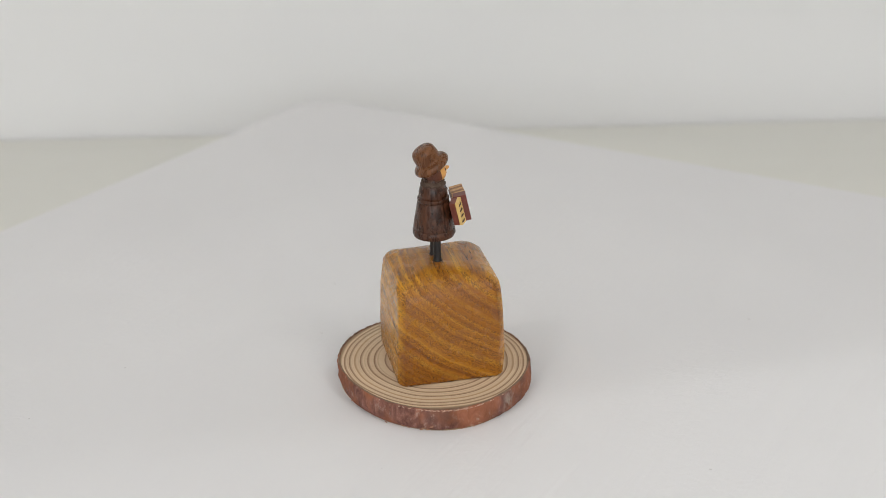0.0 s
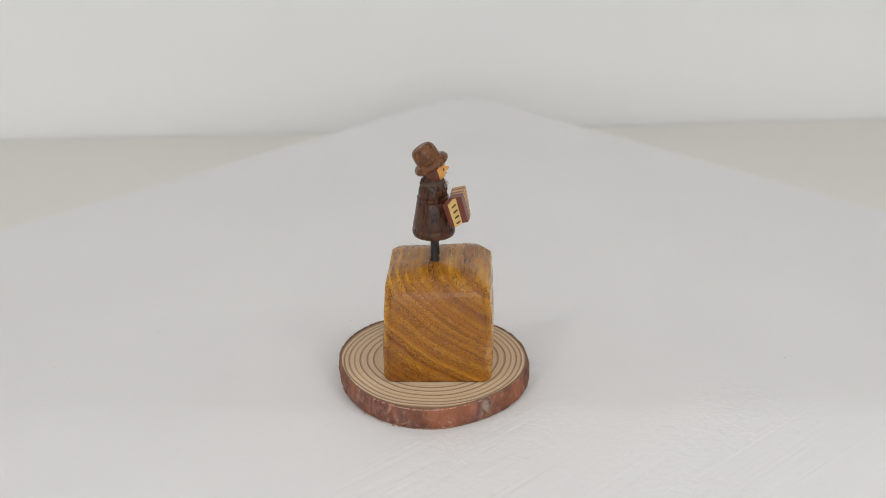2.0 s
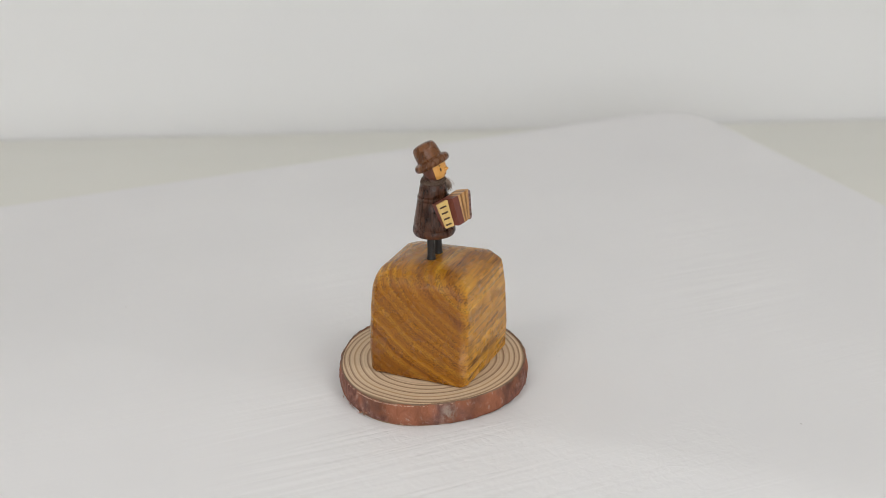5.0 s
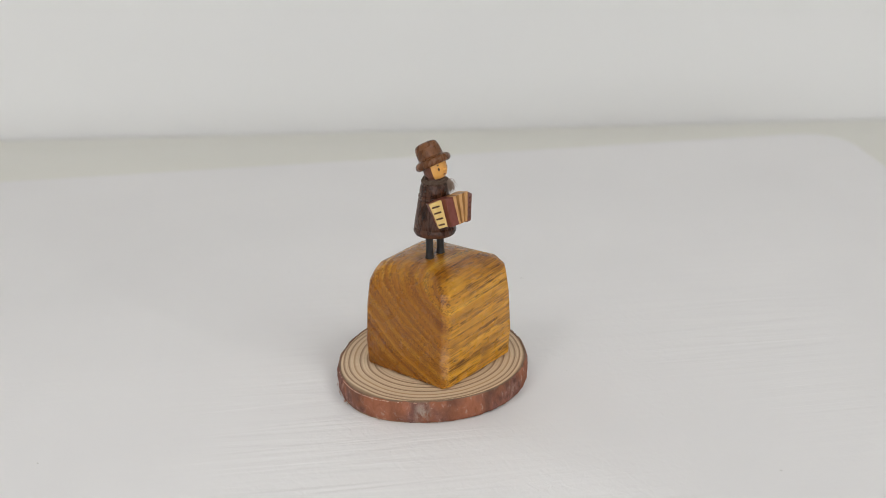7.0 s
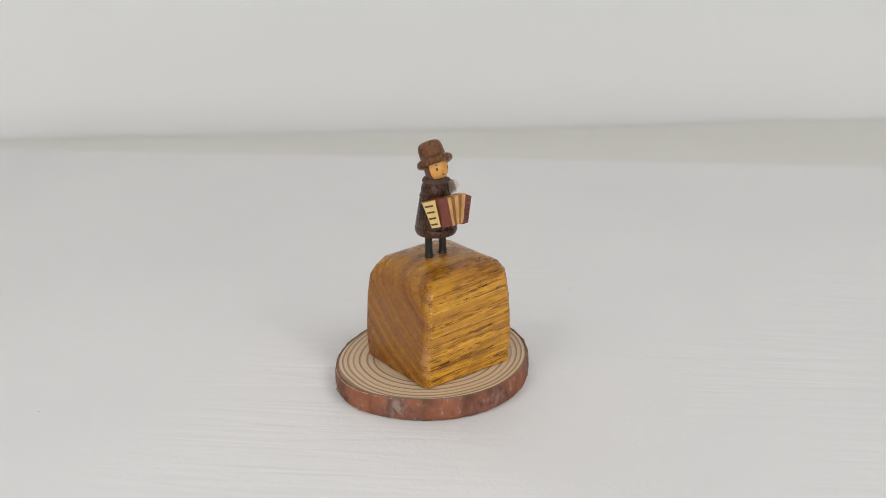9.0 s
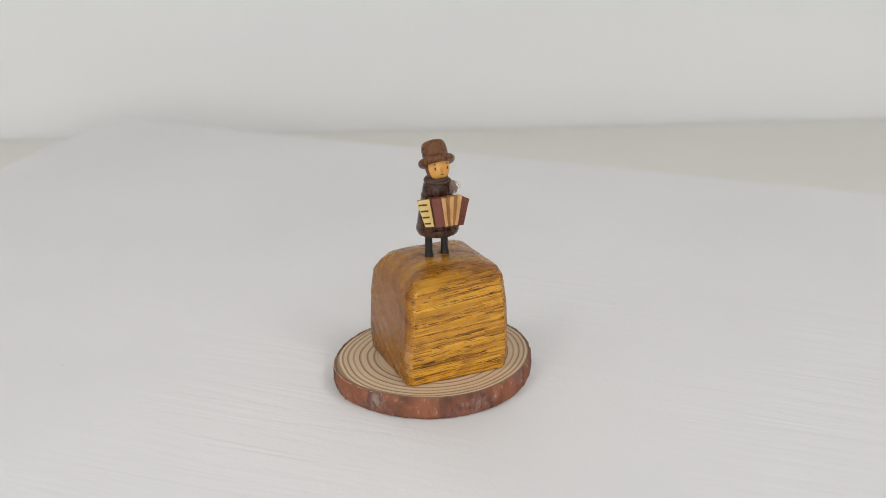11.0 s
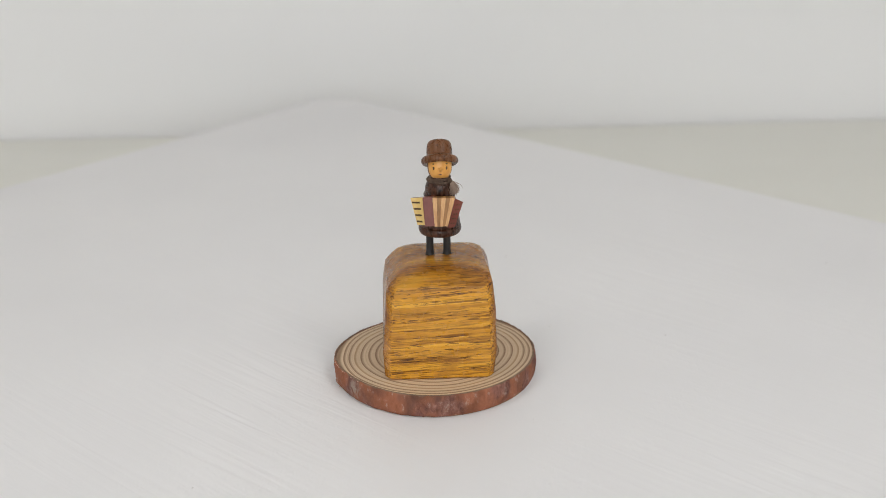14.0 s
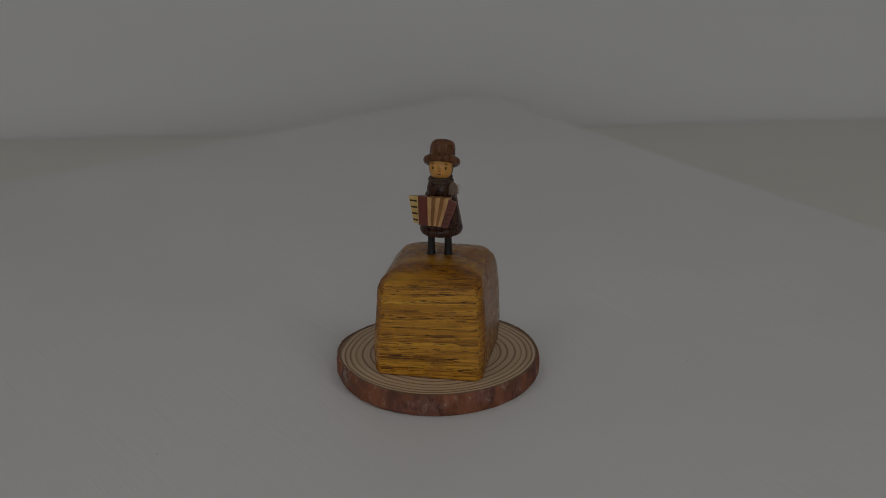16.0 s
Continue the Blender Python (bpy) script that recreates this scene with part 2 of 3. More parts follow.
WHITE_BOARD = mat_board()
WALL = mat_wall()
CEILING = mat_wall("ceiling_paint", (0.82, 0.82, 0.81))
TABLE = mat_table()
FLOORING = mat_plain("grey_flooring", (0.42, 0.40, 0.37), (0.50, 0.48, 0.45), 0.5, 20)
PLINTH = mat_plain("white_plastic", (0.70, 0.70, 0.69), (0.76, 0.76, 0.75), 0.4, 60)
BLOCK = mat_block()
SLICE = mat_slice()
BARK = mat_bark()
FLAKE = mat_flake()
PALE_FLAKE = mat_plain("pale_inner_bark", (0.42, 0.22, 0.14), (0.62, 0.44, 0.34), 0.8, 700)
COAT = mat_dark_wood("dark_walnut", (0.022, 0.0072, 0.0034), (0.098, 0.034, 0.0145), 0.25, 0.55)
HAT = mat_dark_wood("brown_walnut", (0.095, 0.032, 0.0095), (0.195, 0.072, 0.022), 0.25, 0.12)
HAIR = mat_dark_wood("reddish_brown_wood", (0.085, 0.026, 0.014), (0.150, 0.050, 0.026), 0.36, 0.3)
FACE = mat_plain("pale_yellow_wood", (0.64, 0.28, 0.055), (0.80, 0.43, 0.12), 0.30)
BLACK = mat_plain("black_stained_wood", (0.010, 0.009, 0.009), (0.024, 0.021, 0.020), 0.4)
BURNT = mat_plain("burnt_mark", (0.045, 0.018, 0.007), (0.120, 0.055, 0.018), 0.6)
CREAM = mat_plain("cream_wood", (0.70, 0.46, 0.14), (0.80, 0.59, 0.25), 0.45)
PURPLE = mat_plain("purple_red_wood", (0.125, 0.028, 0.017), (0.215, 0.062, 0.046), 0.30)
TAN = mat_plain("tan_wood", (0.42, 0.195, 0.060), (0.68, 0.40, 0.17), 0.36, 700, (1, 1, 0.08))
TAN_DARK = mat_plain("olive_brown_wood", (0.17, 0.068, 0.014), (0.36, 0.165, 0.045), 0.36, 700, (1, 1, 0.08))
YARN = mat_plain("brown_yarn", (0.060, 0.036, 0.024), (0.130, 0.085, 0.060), 0.95, 900)
FLUFF = mat_plain("frayed_brown_yarn", (0.24, 0.165, 0.125), (0.40, 0.30, 0.235), 0.95, 900)
GLOW = bpy.data.materials.new("lamp_diffuser")
GLOW.use_nodes = True
GLOW.node_tree.nodes["Principled BSDF"].inputs["Emission Color"].default_value = (1, 0.985, 0.96, 1)
GLOW.node_tree.nodes["Principled BSDF"].inputs["Emission Strength"].default_value = 1.0

# ---------------------------------------------------------------- mesh helpers


def mesh_of(name, bm, materials, smooth=None):
    bmesh.ops.recalc_face_normals(bm, faces=bm.faces[:])
    me = bpy.data.meshes.new(name)
    if smooth is not None:
        for f in bm.faces:
            f.smooth = True
        for e in bm.edges:
            e.smooth = len(e.link_faces) == 2 and e.calc_face_angle(0) < radians(smooth)
    bm.to_mesh(me)
    bm.free()
    for m in materials if isinstance(materials, (list, tuple)) else [materials]:
        me.materials.append(m)
    return me


def part(name, bm, material, parent, label="", smooth=40):
    ob = new(name, mesh_of(name, bm, material, smooth))
    ob.parent = parent
    return tagged(ob, label)


def add_box(bm, size, m=Matrix(), bevel=0.0, segments=2, mat=0):
    made = bmesh.ops.create_cube(bm, size=1.0, matrix=m @ Matrix.Diagonal((*size, 1)))
    faces = {f for v in made["verts"] for f in v.link_faces}
    for f in faces:
        f.material_index = mat
    if bevel:
        edges = list({e for f in faces for e in f.edges})
        out = bmesh.ops.bevel(bm, geom=edges, offset=bevel, segments=segments, affect="EDGES", profile=0.5)
        for f in out["faces"]:
            f.material_index = mat


def add_lathe(bm, profile, m=Matrix(), steps=40, mat=0, wobble=0.0, pick=None):
    """profile: (radius, height) pairs from the bottom up."""
    rings = []
    for r, z in profile:
        if r < 1e-6:
            rings.append([bm.verts.new(m @ Vector((0, 0, z)))])
            continue
        ring = []
        for i in range(steps):
            a = 2 * math.pi * i / steps
            k = r * (1 + wobble * noise.noise(Vector((math.cos(a) * 2, math.sin(a) * 2, z * 300))))
            ring.append(bm.verts.new(m @ Vector((k * math.cos(a), k * math.sin(a), z))))
        rings.append(ring)
    for lo, hi in zip(rings, rings[1:]):
        for i in range(steps):
            j = (i + 1) % steps
            vs = [lo[i % len(lo)], lo[j % len(lo)], hi[j % len(hi)], hi[i % len(hi)]]
            vs = list(dict.fromkeys(vs))
            if len(vs) > 2:
                f = bm.faces.new(vs)
                f.material_index = pick(i / steps) if pick else mat
    for ring in (rings[0], rings[-1]):
        if len(ring) > 2:
            f = bm.faces.new(ring)
            f.material_index = mat


def smooth_profile(points, n=5):
    """Catmull-Rom through (radius, height) points."""
    out = []
    p = [points[0], *points, points[-1]]
    for i in range(1, len(p) - 2):
        a, b, c, d = (Vector(q) for q in p[i - 1:i + 3])
        for k in range(n):
            t = k / n
            v = 0.5 * (2 * b + (c - a) * t + (2 * a - 5 * b + 4 * c - d) * t * t + (3 * b - a - 3 * c + d) * t ** 3)
            out.append((max(v[0], 0.0), v[1]))
    return [*out, points[-1]]


def add_tube(bm, points, radius, sides=8, mat=0, closed=False):
    n = len(points)
    rings = []
    for i, q in enumerate(points):
        a = points[(i - 1) % n] if closed or i else q
        b = points[(i + 1) % n] if closed or i < n - 1 else q
        t = (Vector(b) - Vector(a)).normalized()
        u = t.orthogonal().normalized() if not i else (u - t * u.dot(t)).normalized()
        w = t.cross(u)
        r = radius[i] if isinstance(radius, (list, tuple)) else radius
        rings.append([bm.verts.new(Vector(q) + (u * math.cos(k) + w * math.sin(k)) * r) for k in (2 * math.pi * s / sides for s in range(sides))])
    pairs = list(zip(rings, rings[1:])) + ([(rings[-1], rings[0])] if closed else [])
    for lo, hi in pairs:
        for s in range(sides):
            bm.faces.new((lo[s], lo[(s + 1) % sides], hi[(s + 1) % sides], hi[s])).material_index = mat
    if not closed:
        for ring in (rings[0], rings[-1]):
            bm.faces.new(ring).material_index = mat


def add_loft(bm, loops, mat=0):
    """Closed skin through equal loops of points, capped."""
    rings = [[bm.verts.new(q) for q in loop] for loop in loops]
    n = len(rings[0])
    for lo, hi in zip(rings, rings[1:]):
        for s in range(n):
            bm.faces.new((lo[s], lo[(s + 1) % n], hi[(s + 1) % n], hi[s])).material_index = mat
    bm.faces.new(rings[0]).material_index = mat
    bm.faces.new(rings[-1]).material_index = mat


def bevel_all(bm, offset, segments=2, sharp=20):
    edges = [e for e in bm.edges if len(e.link_faces) == 2 and e.calc_face_angle(0) > radians(sharp)]
    bmesh.ops.bevel(bm, geom=edges, offset=offset, segments=segments, affect="EDGES", profile=0.5)


# ---------------------------------------------------------------- the room
TABLE_Z = -0.060
FLOOR_Z = TABLE_Z - 0.75
CEIL_Z = 1.62
WALL_TURN = 4.05
BACK = pose(0.0, 0.5535, 0, 0, 0, WALL_TURN)      # foot of the back wall's face


def setting(name, size, m, material, bevel=0.0):
    bm = bmesh.new()
    add_box(bm, size, Matrix(), bevel)
    ob = new(name, mesh_of(name, bm, material, 40))
    ob.matrix_basis = m
    return tagged(ob, kind="structure")


HIGH = CEIL_Z - FLOOR_Z
MID = (CEIL_Z + FLOOR_Z) / 2
setting("wall_north", (4.4, 0.12, HIGH), BACK @ pose(0, 0.06, MID), WALL)
setting("wall_west", (0.12, 3.4, HIGH), pose(-1.86, -0.85, MID), WALL)
setting("wall_east", (0.12, 3.4, HIGH), pose(1.86, -0.85, MID), WALL)
setting("floor", (4.0, 3.6, 0.1), pose(0, -0.75, FLOOR_Z - 0.05), FLOORING)
setting("ceiling", (4.2, 3.8, 0.1), pose(0, -0.75, CEIL_Z + 0.05), CEILING)


def south_wall():
    """Wall behind the camera with an invented window's opening through it, for the added front light."""
    y, half, lo, hi = -2.26, 0.78, 0.12, 1.38
    bm = bmesh.new()
    for x0, x1, z0, z1 in ((-1.92, -half, FLOOR_Z, CEIL_Z), (half, 1.92, FLOOR_Z, CEIL_Z), (-half, half, FLOOR_Z, lo), (-half, half, hi, CEIL_Z)):
        add_box(bm, (x1 - x0, 0.12, z1 - z0), pose((x0 + x1) / 2, 0, (z0 + z1) / 2))
    wall = new("wall_south", mesh_of("wall_south", bm, WALL, 40))
    wall.matrix_basis = pose(0, y, 0)
    tagged(wall, kind="structure")
    win = new("added_window")
    win.matrix_basis = pose(0, y, lo)
    tagged(win, kind="structure")
    bm = bmesh.new()
    w, h, t = 2 * half, hi - lo, 0.05
    for sx, sz, px, pz in ((w, t, 0, t / 2), (w, t, 0, h - t / 2), (t, h - 2 * t, -half + t / 2, h / 2), (t, h - 2 * t, half - t / 2, h / 2), (t, h - 2 * t, 0, h / 2)):
        add_box(bm, (sx, 0.05, sz), pose(px, -0.02, pz), 0.004)
    part("window_frame", bm, PLINTH, win)


south_wall()


def ceiling_light():
    lamp = new("ceiling_light")
    tagged(lamp, "flat white square ceiling light, switched on", "ceiling light", "lights in the ceiling")
    bm = bmesh.new()
    for sx, sy, px, py in ((0.60, 0.04, 0, 0.28), (0.60, 0.04, 0, -0.28), (0.04, 0.52, 0.28, 0), (0.04, 0.52, -0.28, 0)):
        add_box(bm, (sx, sy, 0.03), pose(px, py, 0.015), 0.003)
    part("frame", bm, PLINTH, lamp)
    bm = bmesh.new()
    add_box(bm, (0.518, 0.518, 0.01), pose(0, 0, 0.022))
    part("diffuser", bm, GLOW, lamp)
    return lamp


first = ceiling_light()
first.matrix_basis = pose(*LAMPS[0], CEIL_Z - 0.03)
copy_thing(first, pose(*LAMPS[1], CEIL_Z - 0.03))


def table():
    ob = new("table")
    ob.matrix_basis = BACK @ pose(0, -0.62, FLOOR_Z)
    tagged(ob, "long matt beige painted table standing against the white wall", "table")
    bm = bmesh.new()
    add_box(bm, (2.6, 1.236, 0.03), pose(0, 0, 0.735), 0.003)
    part("tabletop", bm, TABLE, ob)
    for x in (-1.22, 1.22):
        for y in (-0.54, 0.54):
            bm = bmesh.new()
            add_box(bm, (0.05, 0.05, 0.72), pose(x, y, 0.36), 0.003)
            part("leg", bm, TABLE, ob)


table()

# ---------------------------------------------------------------- the turntable and what stands on it
TILT = Matrix(((0.99981, -0.00026, -0.0194), (0.0, 0.99991, -0.0133), (0.0194, 0.0133, 0.99972))).to_4x4()


def swing(t):
    """Degrees by which the turntable has turned, clockwise from above."""
    return 0.13 + 7.455 * t - 0.0266 * t * t


def plinth():
    ob = new("turntable")
    tagged(ob, "low round white plastic turntable under the board", "turntable")
    bm = bmesh.new()
    add_lathe(bm, [(0.14, 0), (0.14, 0.012), (0.136, 0.015)], steps=72)
    part("base", bm, PLINTH, ob)
    bm = bmesh.new()
    add_lathe(bm, [(0.12, 0.0155), (0.12, 0.0335), (0.118, 0.0345)], steps=72)
    part("platter", bm, PLINTH, ob)
    return ob


def board():
    """White panel, nearly square, with rounded corners, its top at z = 0.012 of its own space."""
    turn = radians(57.6)
    lo_u, hi_u, lo_v, hi_v, r = -0.389, 0.3133, -0.36, 0.311, 0.03
    steps, loop = 7, []
    for cu, cv, a0 in ((hi_u - r, hi_v - r, 0), (lo_u + r, hi_v - r, 90), (lo_u + r, lo_v + r, 180), (hi_u - r, lo_v + r, 270)):
        for k in range(steps):
            a = radians(a0 + 90 * k / (steps - 1))
            loop.append((cu + r * math.cos(a), cv + r * math.sin(a)))
    bm = bmesh.new()
    layers = []
    for z, inset in ((0.0, 0.004), (0.004, 0.0), (0.008, 0.0), (0.011, 0.0012), (0.012, 0.004)):
        ring = []
        for u, v in loop:
            k = 1 - inset / math.hypot(u, v)
            ring.append(Vector((k * (u * math.cos(turn) - v * math.sin(turn)), k * (u * math.sin(turn) + v * math.cos(turn)), z)))
        layers.append(ring)
    add_loft(bm, layers)
    ob = new("display_board", mesh_of("display_board", bm, WHITE_BOARD, 50))
    return tagged(ob, "large square white painted wooden board with brush strokes", "board")


def slice_radius(a, top):
    swell = ((a + math.radians(77) + math.pi) % (2 * math.pi) - math.pi) / math.radians(20)
    return branch_radius(a, top) + 0.0011 * math.exp(-swell * swell)


def branch_radius(a, top):
    if top:
        return 0.0429 - 0.0001 * math.cos(a) + 0.0003 * math.sin(a) - 0.0007 * math.cos(2 * a) - 0.0014 * math.sin(2 * a) + 0.0006 * math.sin(3 * a) + 0.0002 * math.cos(4 * a)
    return 0.0428 + 0.0001 * math.cos(a) + 0.0004 * math.sin(a) - 0.0007 * math.cos(2 * a) - 0.0016 * math.sin(2 * a) + 0.0006 * math.sin(3 * a) + 0.0003 * math.cos(3 * a)


def wood_slice():
    ob = new("wood_slice")
    tagged(ob, "round sawn branch slice with pale growth rings and red-brown bark", "wood slice")
    steps = 240
    bm = bmesh.new()
    rings = []
    for k, z, inset in ((1, 0.0, 0.0009), (1, 0.0098, 0.0009)):
        rings.append([Vector(((slice_radius(a, k) - inset) * math.cos(a), (slice_radius(a, k) - inset) * math.sin(a), z)) for a in (2 * math.pi * i / steps for i in range(steps))])
    add_loft(bm, rings)
    part("ringed_wood", bm, SLICE, ob, "cream wood with concentric brown rings")
    bm = bmesh.new()
    levels = ((0.0003, -0.0006), (0.001, 0.0), (0.0025, 0.0002), (0.004, 0.0003), (0.0055, 0.0003), (0.007, 0.0002), (0.0085, 0.0001), (0.0096, -0.0002), (0.0101, -0.0005), (0.0101, -0.0012), (0.006, -0.0016), (0.001, -0.0016))
    rings = []
    for j, (z, out) in enumerate(levels):
        ring = []
        for i in range(steps):
            a = 2 * math.pi * i / steps
            base = slice_radius(a, False) * (1 - z / 0.01) + slice_radius(a, True) * z / 0.01
            d = Vector((math.cos(a), math.sin(a), 0))
            rough = 0.0
            if j < 9:
                rough = 0.0004 * noise.noise(Vector((d.x * 9, d.y * 9, z * 260))) + 0.0003 * noise.noise(Vector((d.x * 26, d.y * 26, z * 500)))
                crack = noise.noise(Vector((d.x * 13 + 5, d.y * 13, z * 260)))
                rough -= 0.0002 * max(0.0, 0.10 - abs(crack)) / 0.10
            lift = 0.0003 * noise.noise(Vector((d.x * 20, d.y * 20, 7))) if 6 < j < 9 or j < 1 else 0.0
            ring.append(d * (base + out + rough) + Vector((0, 0, max(z + lift, 0.0))))
        rings.append(ring)
    for ring in rings:
        for i, q in enumerate(ring):
            ring[i] = bm.verts.new(q)
    for lo, hi in zip(rings, rings[1:] + rings[:1]):
        for i in range(steps):
            bm.faces.new((lo[i], lo[(i + 1) % steps], hi[(i + 1) % steps], hi[i]))
    part("bark", bm, BARK, ob, "rough reddish brown bark with grey scars", 60)
    # torn flakes of bark along the edges
    rnd = random.Random(4)
    for deg, z, big in ((-118, 0.0006, 1.1), (-107, 0.0012, 1.3), (-104, 0.0010, 0.9), (-96, 0.0010, 1.5), (-91, 0.0022, 1.2), (-93, 0.0009, 1.0), (-69, 0.0010, 1.5), (-65, 0.0013, 1.2), (-62, 0.0009, 0.8),
                        (-99, 0.0094, 0.8), (-94, 0.0097, 0.9), (-88, 0.0097, 0.7), (-83, 0.0097, 1.0), (-77, 0.0097, 0.8), (-72, 0.0096, 1.0), (-66, 0.0096, 0.7), (-58, 0.0095, 0.8), (-130, 0.0090, 0.8),
                        (-150, 0.0012, 0.9), (172, 0.0092, 0.8), (140, 0.0094, 0.8), (60, 0.0094, 0.8), (20, 0.0012, 0.8), (0, 0.0094, 0.7)):
        a = radians(deg)
        bm = bmesh.new()
        bmesh.ops.create_icosphere(bm, subdivisions=2, radius=0.00075 * big)
        for v in bm.verts:
            v.co *= 1 + 0.5 * noise.noise(v.co * 900 + Vector((deg, 0, 0)))
            v.co.x *= 0.22
            v.co.z *= 0.36
        r = slice_radius(a, z > 0.005) + ((0.0006 if deg < -85 else 0.0003) if z < 0.005 else -0.0004)
        bmesh.ops.transform(bm, verts=bm.verts, matrix=Matrix.Translation((r * math.cos(a), r * math.sin(a), max(z, 0.0006 * big))) @ pose(0, 0, 0, rnd.uniform(-30, 30), 0, deg + rnd.uniform(-14, 14)))
        part("bark_flake", bm, FLAKE, ob)
    for k in range(60):
        a = radians(rnd.gauss(-80, 17))
        wide, tall = rnd.uniform(0.25, 1.0), rnd.uniform(0.14, 0.30)
        bm = bmesh.new()
        bmesh.ops.create_icosphere(bm, subdivisions=1, radius=0.001)
        for v in bm.verts:
            v.co *= 1 + 0.6 * noise.noise(v.co * 1100 + Vector((k, 0, 0)))
            v.co = Vector((v.co.x * 0.2, v.co.y * wide, v.co.z * tall))
        r = slice_radius(a, True) - 0.00025
        bmesh.ops.transform(bm, verts=bm.verts, matrix=Matrix.Translation((r * math.cos(a), r * math.sin(a), 0.0096)) @ pose(0, 0, 0, rnd.uniform(-35, 35), 0, math.degrees(a) + rnd.uniform(-10, 10)))
        part("bark_flake", bm, PALE_FLAKE, ob)
    return ob


def block():
    """Hand-cut cube: end grain to -y, side grain to +x, corners eased, upper edges cut off at a slant."""
    bm = bmesh.new()
    levels = ((0.0, 2.2, ((-22.2, -23.5), (21.7, -23.9), (22.6, 20.8), (-22.2, 22.0))),
              (0.9, 3.0, ((-23.0, -24.3), (22.6, -24.8), (23.4, 21.6), (-23.0, 22.7))),
              (12.0, 3.0, ((-23.1, -24.9), (23.4, -25.4), (23.5, 22.9), (-23.1, 23.3))),
              (30.0, 3.4, ((-22.0, -24.5), (23.2, -23.9), (23.3, 22.5), (-22.4, 22.9))),
              (39.0, 3.5, ((-21.6, -23.2), (22.5, -23.4), (22.8, 21.6), (-21.1, 22.0))),
              (42.3, 3.8, ((-21.5, -20.2), (22.0, -22.2), (22.4, 21.3), (-21.1, 20.6))),
              (45.0, 4.4, ((-20.2, -18.0), (18.8, -19.0), (19.2, 20.7), (-20.6, 18.4))),
              (47.0, 4.6, ((-16.6, -14.6), (13.4, -14.4), (14.0, 16.0), (-15.8, 13.2))),
              (48.0, 4.0, ((-9.8, -8.1), (6.5, -8.6), (6.2, 8.3), (-9.6, 7.6))))
    loops = []
    for z, r, pts in levels:
        loop = []
        for k, (x, y) in enumerate(pts):
            c, p, n = Vector((x, y)), Vector(pts[k - 1]), Vector(pts[(k + 1) % 4])
            a, b = c + (p - c).normalized() * r, c + (n - c).normalized() * r
            prev = Vector(pts[k - 1])
            for f in (0.33, 0.67):
                q = prev + (c - prev) * f
                loop.append(q)
            for f in (0.0, 0.2, 0.5, 0.8, 1.0):
                loop.append((1 - f) ** 2 * a + 2 * f * (1 - f) * (c * 0.35 + (a + b) * 0.325) + f * f * b)
        for i, q in enumerate(loop):
            d = 0.22 * noise.noise(Vector((q.x * 0.09, q.y * 0.09, z * 0.09)))
            loop[i] = Vector(((q.x * (1 + d * 0.03)) / 1000, (q.y * (1 + d * 0.03)) / 1000, (z + (0.9 * d if z > 38 else 0)) / 1000))
        loops.append(loop)
    add_loft(bm, loops)
    bevel_all(bm, 0.0003, 2, 24)
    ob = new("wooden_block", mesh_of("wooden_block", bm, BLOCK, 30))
    ob.modifiers.new("even_shading", "WEIGHTED_NORMAL").keep_sharp = True
    return tagged(ob, "honey-brown varnished wooden block with chamfered top and dark grain", "wooden block")


